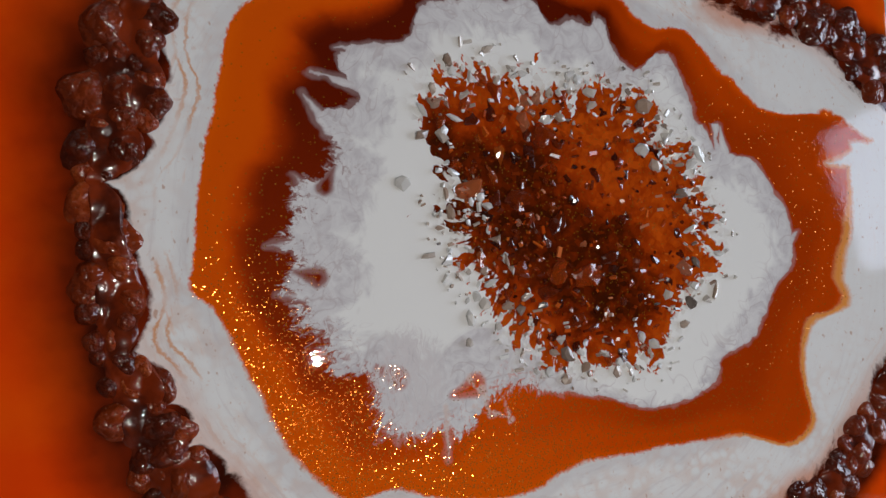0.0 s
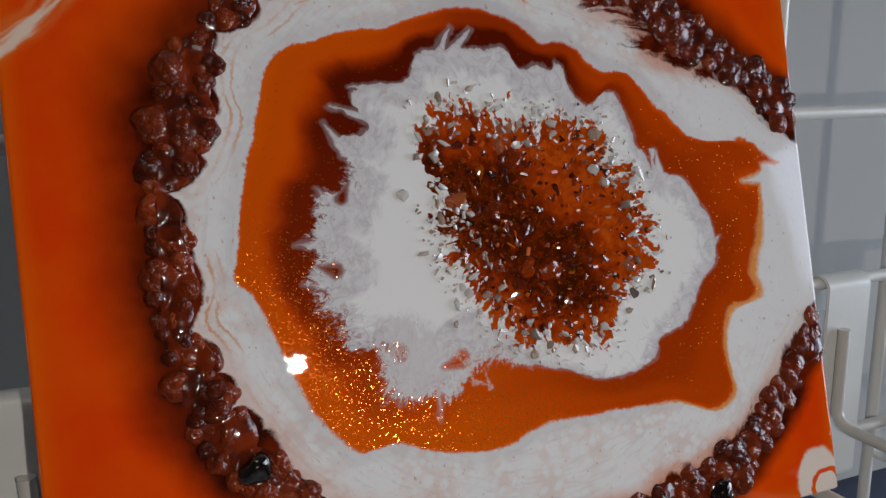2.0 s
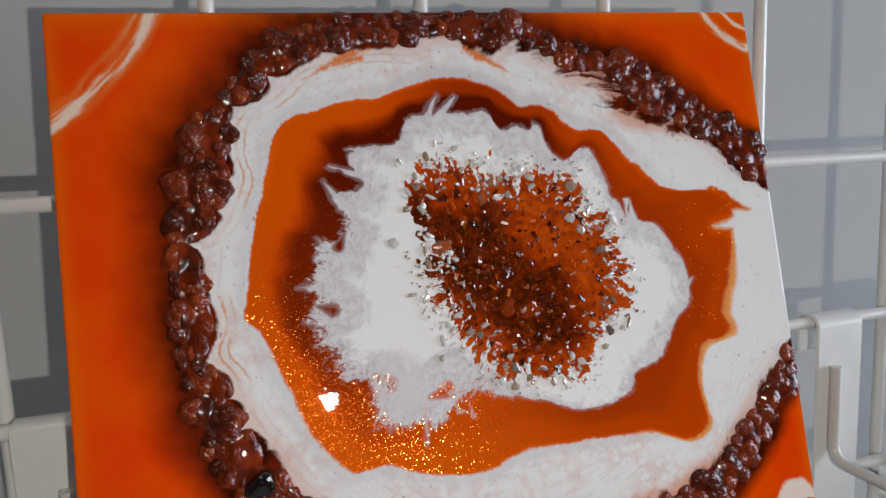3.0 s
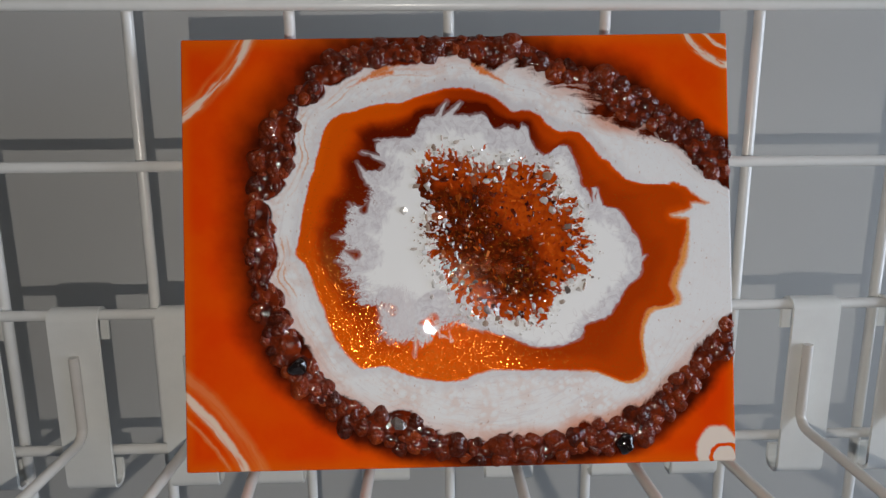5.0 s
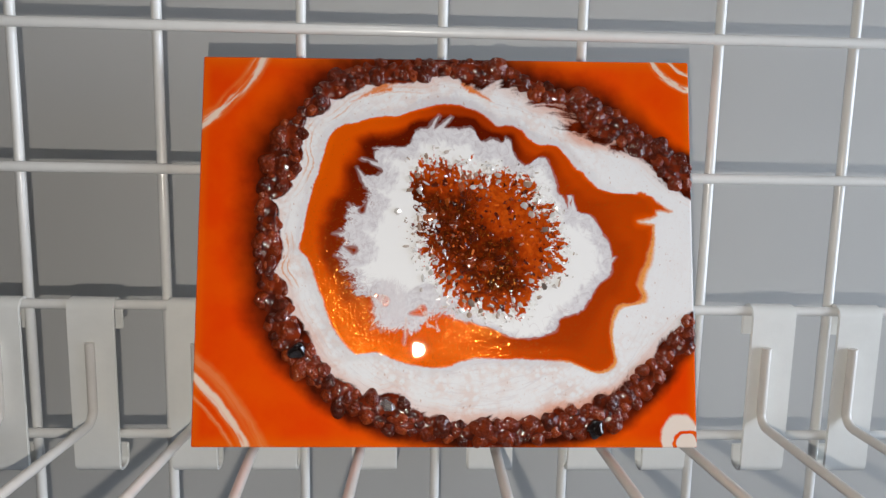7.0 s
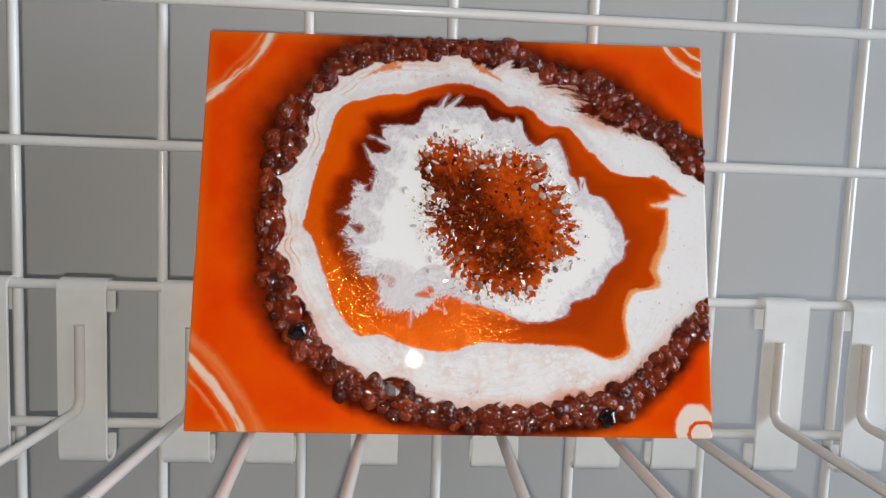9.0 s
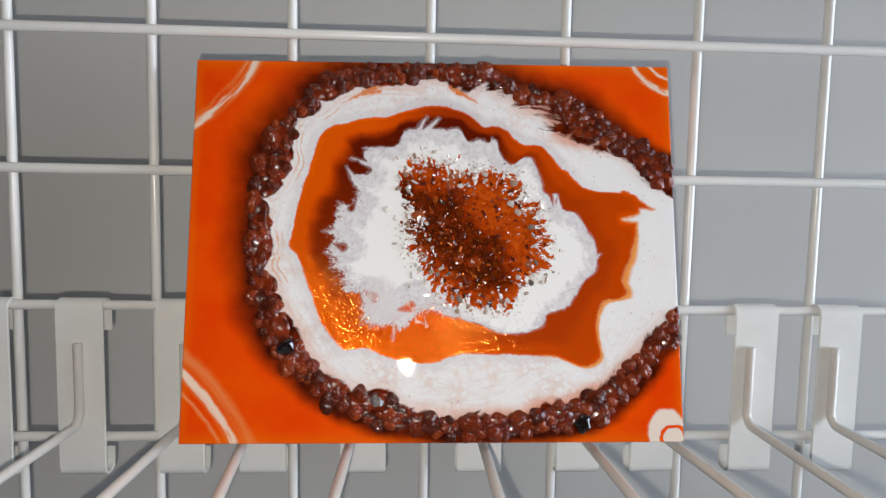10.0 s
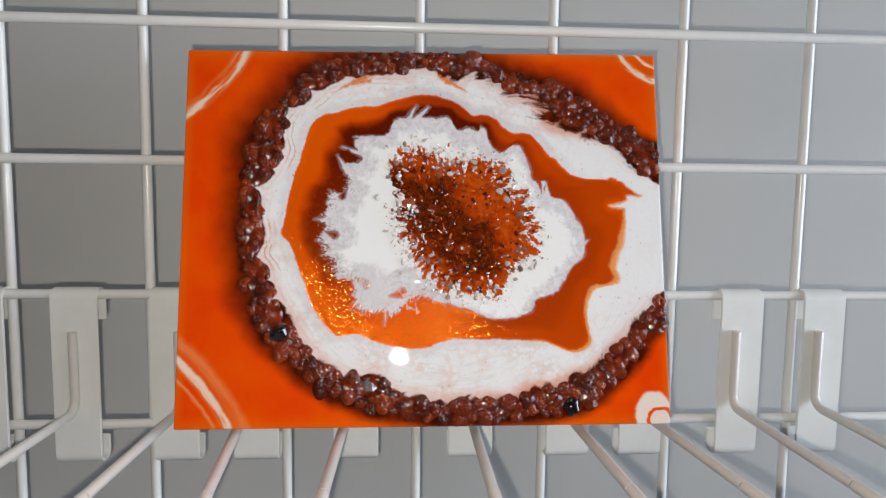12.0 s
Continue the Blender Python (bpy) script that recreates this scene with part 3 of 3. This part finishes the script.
structure("wall_north", box(-1.5, WALL_Y, EDGE_Z, 1.3, WALL_Y + 0.05, 2.6, 0.001), WALL, "smooth grey painted display wall behind the wire grid", "wall")
structure("backdrop", box(-1.5, WALL_Y + 0.06, 0.0, 1.3, WALL_Y + 0.09, EDGE_Z + 0.1), NAVY, "dark navy cloth hanging below the grey wall", "cloth")
# side walls, back wall, ceiling: out of view, darkened in colour as if unlit
structure("wall_west", box(-1.6, -2.6, 0, -1.5, WALL_Y + 0.09, 2.6), ROOM, "plain grey painted side wall, out of view, darkened as if unlit", "wall")
structure("wall_south", box(-1.6, -2.7, 0, 1.4, -2.6, 2.6), ROOM, "plain grey painted back wall, out of view, darkened as if unlit", "wall")
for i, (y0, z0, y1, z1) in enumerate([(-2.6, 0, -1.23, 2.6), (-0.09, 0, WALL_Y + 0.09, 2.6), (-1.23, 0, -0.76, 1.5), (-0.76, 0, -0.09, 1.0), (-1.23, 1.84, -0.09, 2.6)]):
    structure("wall_east_%d" % (i + 1), box(1.3, y0, z0, 1.4, y1, z1), ROOM, "plain grey painted wall round a window opening, out of view, darkened as if unlit", "wall")
structure("floor", box(-1.6, -2.7, -0.05, 1.4, WALL_Y + 0.1, 0), FLOOR, "plain grey floor", "floor")
structure("ceiling", box(-1.6, -2.7, 2.6, 1.4, WALL_Y + 0.1, 2.65), ROOM, "plain grey painted ceiling, out of view, darkened as if unlit", "ceiling")

# ---------------------------------------------------------------- the wire grid
PITCH, WIRE = 0.0762, 0.0028


def wire_grid():
    top = thing("wire_grid_panel", pose(0, 0, 0), "white powder-coated welded wire grid display panel", "grid panel")
    x0, x1, z0, z1 = -6 * PITCH - 0.01, 7 * PITCH + 0.01, 0.0, TOP + 4 * PITCH + 0.01
    across = mesh_of("horizontal_wire", tube([(x0 + (x1 - x0) * k / 12, 0, 0) for k in range(13)], WIRE), WHITE_METAL)
    upright = mesh_of("vertical_wire", tube([(0, 0, z0 + (z1 - z0) * k / 12) for k in range(13)], WIRE * 1.0), WHITE_METAL)
    for j in range(-15, 5):
        part("horizontal_wire", across, None, top, m=pose(0, 0, TOP + j * PITCH))
    for i in range(-6, 8):
        part("vertical_wire", upright, None, top, m=pose(i * PITCH * 1.0125, WIRE * 1.9, 0))
    return top


wire_grid()

# ---------------------------------------------------------------- the hooks
PLATE_TOP, PLATE_FOOT, PRONG_Z = TOP - 0.1500, TOP - 0.2485, TOP - 0.2184


def bend(c, rad, a0, a1, n=6):
    return [(c[0] + rad * math.cos(radians(a0 + (a1 - a0) * k / n)), c[1] + rad * math.sin(radians(a0 + (a1 - a0) * k / n))) for k in range(n + 1)]


def grid_hook(x, yaw, off):
    """A flat back plate folded over the wire, with a round bar that turns forward."""
    top = thing("grid_hook", pose(x, 0, PLATE_FOOT), "ivory painted steel grid hook hanging on the wire panel", "hook", "hooks on the wire grid")
    zt = PLATE_TOP - PLATE_FOOT
    face = -0.0048
    prof = [(0.0052, 0.012), (0.0052, 0.004)] + bend((0.0012, 0.004), 0.004, 0, -90, 4)[1:] + bend((face + 0.004, 0.004), 0.004, -90, -180, 4) + [(face, 0.03), (face, zt - 0.02)]
    prof += bend((face + 0.0045, zt - 0.0045), 0.0045, 180, 90, 5) + bend((0.0012, zt - 0.0045), 0.0045, 90, 0, 5) + [(0.0057, zt - 0.018)]
    part("back_plate", strip(prof, -0.0130, 0.0130, 0.0016), PLATE_METAL, top)
    zp = PRONG_Z - PLATE_FOOT
    y0 = face - 0.0016 - 0.0022
    path = [(off, y0, zp + 0.046), (off, y0, zp + 0.030), (off, y0, zp + 0.008)]
    s, c = math.sin(radians(yaw)), math.cos(radians(yaw))
    for k in range(1, 7):
        a = radians(15 * k)
        d = 0.008 * (1 - math.cos(a))
        path.append((off + s * d, y0 - c * d, zp + 0.008 - 0.008 * math.sin(a)))
    for d in (0.03, 0.06, 0.09, 0.109):
        path.append((off + s * d, y0 - c * d, zp))
    prong = part("prong", tube(path, 0.0026), PRONG_METAL, top)
    # end sleeve with a dark joint
    a, b = Vector((off + s * 0.108, y0 - c * 0.108, zp)), Vector((off + s * 0.1095, y0 - c * 0.1095, zp))
    part("sleeve_joint", tube([a, b], 0.0021), DARK, prong, "dark gap before the end sleeve")
    way = (b - a).normalized()
    part("end_sleeve", tube([b, b + way * 0.0006, b + way * 0.036, b + way * 0.0385, b + way * 0.0395], [0.0023, 0.0028, 0.0028, 0.0024, 0.0010]), PRONG_METAL, prong)
    return top


for x, yaw, off in ((-0.2440, -2, 0), (-0.1930, -3, 0), (-0.1382, -4, 0.003), (-0.0930, 3, -0.005), (-0.0355, -2, -0.004),
                    (0.0320, 0, -0.002), (0.0903, 3, -0.005), (0.1345, 7, -0.005), (0.1940, 2, -0.0042), (0.2450, 2, -0.0042)):
    grid_hook(x, yaw, off)

# ---------------------------------------------------------------- the resin painting
PAINTING = thing("resin_painting", pose(0.0028, -0.0336, TOP - 0.1134, -13.35, -0.55, -1.07) @ pose(0, 0, -HH),
                 "orange and white geode resin painting leaning on hooks", "painting")
panel_bm = box(-HW, 0, -HH, HW, THICK, HH, 0.0012, 3)
PANEL = part("panel", panel_bm, PAINT, PAINTING, "glossy poured resin in orange, amber and white rings", pose(0, 0, HH), False)
part("backing", box(-HW + 0.004, THICK, -HH + 0.004, HW - 0.004, THICK + 0.002, HH - 0.004), ROOM, PAINTING, "plain board back", pose(0, 0, HH), False)

rng = random.Random(7)


def lump(seed, flat, level, rough):
    """A worn pebble or a broken chip about 1 across."""
    r2 = random.Random(seed)
    bm = bmesh.new()
    bmesh.ops.create_icosphere(bm, subdivisions=level, radius=0.5)
    off = Vector((r2.uniform(0, 50), r2.uniform(0, 50), r2.uniform(0, 50)))
    for v in bm.verts:
        n = noise.noise(v.co * 2.2 + off) * rough
        v.co *= 1 + n
        v.co.y *= flat
    return bm


def scatter(count, lo, hi, rmin, rmax, tight, tries=60000):
    """Places (x, z, radius) between two rings, kept apart."""
    found = []
    for _ in range(tries):
        if len(found) >= count:
            break
        turn = rng.random()
        a, b = lo(turn), hi(turn)
        rad = math.sqrt(rng.uniform(a * a, max(b * b, a * a)))
        s = rng.uniform(rmin, rmax)
        x, z = CX + rad * math.cos(2 * math.pi * turn), CZ + rad * math.sin(2 * math.pi * turn)
        if b <= a or abs(x) > HW - s * 0.7 or abs(z) > HH - s * 0.7:
            continue
        if all((x - q[0]) ** 2 + (z - q[1]) ** 2 > (tight * (s + q[2])) ** 2 for q in found):
            found.append((x, z, s))
    return found


def turned(x, z, s, lift, squash=1.0, spread=0.15):
    return Matrix.Translation((x, -lift, HH + z)) @ Euler((rng.uniform(-0.35, 0.35), rng.uniform(0, 6.28), rng.uniform(-0.35, 0.35))).to_matrix().to_4x4() @ Matrix.Diagonal((2 * s * rng.uniform(1 - spread, 1 + spread), 2 * s * squash, 2 * s * rng.uniform(1 - spread, 1 + spread), 1))


pebbles = [mesh_of("pebble", lump(k, 0.72, 3, 0.32), PEBBLE) for k in range(10)]
special = [(-0.0757, -0.0522, 0.0048, BLACK_GLASS, "black glass pebble"), (0.0763, -0.0913, 0.0052, BLACK_GLASS, "black glass pebble"), (-0.0295, -0.0797, 0.0040, CLEAR_GLASS, "clear grey crystal")]
for x, z, s, m, label in special:
    part("pebble", mesh_of("pebble", lump(int(abs(x) * 1e4), 0.75, 3 if m is BLACK_GLASS else 1, 0.3), m, m is BLACK_GLASS), None, PAINTING, label, turned(x, z, s, 0.0002))


def wisp_gap(t):
    """Room left for the white wisps on the upper east side."""
    return 0.0045 * max(0.0, 1 - abs(t - 0.15) / 0.10) ** 0.5


stones = [q for q in scatter(300, lambda t: ring(OUTER_WHITE, t) + 0.0026 + cusp(t) * 0.8 + wisp_gap(t), lambda t: ring(PEBBLES, t) - 0.0034, 0.0027, 0.0062, 0.64)
          if all((q[0] - o[0]) ** 2 + (q[1] - o[1]) ** 2 > (0.7 * (q[2] + o[2])) ** 2 for o in special)]
for x, z, s in stones:
    part("pebble", rng.choice(pebbles), None, PAINTING, m=turned(x, z, s, -rng.uniform(0.10, 0.34) * s, 0.9))


def resin_glaze(turns=900, steps=32):
    """The brown resin that fills the hollows between the pebbles."""
    q = np.array([o[:3] for o in special] + stones)
    t = np.arange(turns) / turns
    lo = np.array([ring(OUTER_WHITE, v) + cusp(v) + wisp_gap(v) for v in t]) + 0.0008
    hi = np.array([ring(PEBBLES, v) for v in t]) - 0.0028
    f = np.linspace(0, 1, steps)
    rad = lo[:, None] + (np.maximum(hi - lo, 0.001))[:, None] * f
    x = CX + rad * np.cos(2 * np.pi * t)[:, None]
    z = CZ + rad * np.sin(2 * np.pi * t)[:, None]
    d2 = (x[..., None] - q[:, 0]) ** 2 + (z[..., None] - q[:, 1]) ** 2
    dome = 0.38 * q[:, 2] * (1.0 - d2 / (1.3 * q[:, 2] ** 2))
    h = np.log(np.sum(np.exp(np.clip(dome, -0.004, 0.004) / 0.00025), axis=-1)) * 0.00025
    h = np.clip(h, -0.0004, 0.0026)
    edge = np.clip(f / 0.10, 0, 1)[None, :] * np.clip((1 - f) / 0.22, 0, 1)[None, :]
    h = -0.0012 + (h + 0.0012) * edge ** 0.5
    inside = (np.abs(x) < HW - 0.0012) & (np.abs(z) < HH - 0.0012)
    bm = bmesh.new()
    grid = [[bm.verts.new((x[i, j], -h[i, j], z[i, j])) if inside[i, j] else None for j in range(steps)] for i in range(turns)]
    for i in range(turns):
        for j in range(steps - 1):
            face = (grid[i][j], grid[i][j + 1], grid[(i + 1) % turns][j + 1], grid[(i + 1) % turns][j])
            if all(face):
                bm.faces.new(face)
    bmesh.ops.recalc_face_normals(bm, faces=bm.faces)
    me = mesh_of("resin_glaze", bm, GLAZE)
    return part("resin_glaze", me, None, PAINTING, "dark brown glossy resin round the pebbles", pose(0, 0, HH))


resin_glaze()

brown = [mesh_of("crystal", lump(40 + k, 0.7, 2, 0.9), BROWN_CHIP, False) for k in range(8)]
pale = [mesh_of("crystal", lump(60 + k, 0.6, 1, 1.1), PALE_CHIP, False) for k in range(8)]
# the large ones that stand out: x, z, half width, half height in mm, slant in degrees
DARK_CRYSTALS = [(20.9, -8.7, 4.2, 2.6, 5), (12.3, -7.0, 3.2, 2.4, 40), (-8.8, 16.6, 4.0, 2.0, 15), (3.6, 12.7, 3.0, 2.4, 0), (12.4, 28.7, 3.0, 2.6, 30), (28.0, -4.3, 3.0, 1.6, 10), (14.0, 6.0, 2.8, 2.0, 60)]
CLEAR_CRYSTALS = [(50.9, 10.9, 1.7, 2.0, 0), (7.5, -14.4, 1.4, 1.0, 0), (-25.5, 19.8, 2.2, 1.6, 0), (-12.8, -21.2, 0.9, 1.1, 0), (-14.6, 30.3, 1.4, 1.8, 10), (-11.2, 34.6, 2.0, 0.9, -35),
                  (-1.2, -1.8, 1.2, 2.4, 20), (1.2, -15.0, 1.7, 1.4, 0), (-21.1, 1.5, 1.5, 1.0, 0), (26.9, 35.6, 1.6, 1.2, 20), (53.1, -8.1, 1.0, 1.6, 30), (-11.8, -15.4, 1.0, 2.0, 10)]
for group, meshes, rise in ((DARK_CRYSTALS, brown, 0.0003), (CLEAR_CRYSTALS, pale, 0.0004)):
    for k, (x, z, w, h, slant) in enumerate(group):
        part("crystal", meshes[k % len(meshes)], None, PAINTING, m=pose(x * 0.001, -rise, HH + z * 0.001, 0, -slant, 0) @ Matrix.Diagonal((w * 0.002, 0.0022, h * 0.002, 1)))
for x, z, s in scatter(130, lambda t: 0.0, lambda t: ring(CRYSTALS, t) + 0.001, 0.0009, 0.0026, 0.85):
    part("crystal", rng.choice(brown), None, PAINTING, m=turned(x, z, s, -0.36 * s, 0.8, 0.4))
for x, z, s in scatter(130, lambda t: ring(CRYSTALS, t) - 0.007, lambda t: ring(CRYSTALS, t) + 0.008, 0.0006, 0.0018, 1.0):
    part("crystal", rng.choice(pale), None, PAINTING, m=turned(x, z, s, 0.0003, 0.8, 0.45))


def grit(name, places, material, label):
    bm = bmesh.new()
    for x, z, s in places:
        bmesh.ops.create_cube(bm, size=1.5 * s, matrix=Matrix.Translation((x, -0.0002, z)) @ Euler((rng.uniform(0, 6), rng.uniform(0, 6), rng.uniform(0, 6))).to_matrix().to_4x4() @ Matrix.Diagonal((rng.uniform(0.4, 1.0), 0.6, rng.uniform(0.8, 2.4), 1)))
    return tagged(part(name, bm, material, PAINTING, label, pose(0, 0, HH), False), kind="stuff")


grit("brown_grit", scatter(260, lambda t: 0.0, lambda t: ring(CRYSTALS, t) + 0.001, 0.0004, 0.0009, 1.0), BROWN_GRIT, "fine crushed brown glass")
grit("pale_grit", scatter(270, lambda t: ring(CRYSTALS, t) - 0.008, lambda t: ring(CRYSTALS, t) + 0.011, 0.0003, 0.0008, 1.0), PALE_GRIT, "fine crushed clear glass")
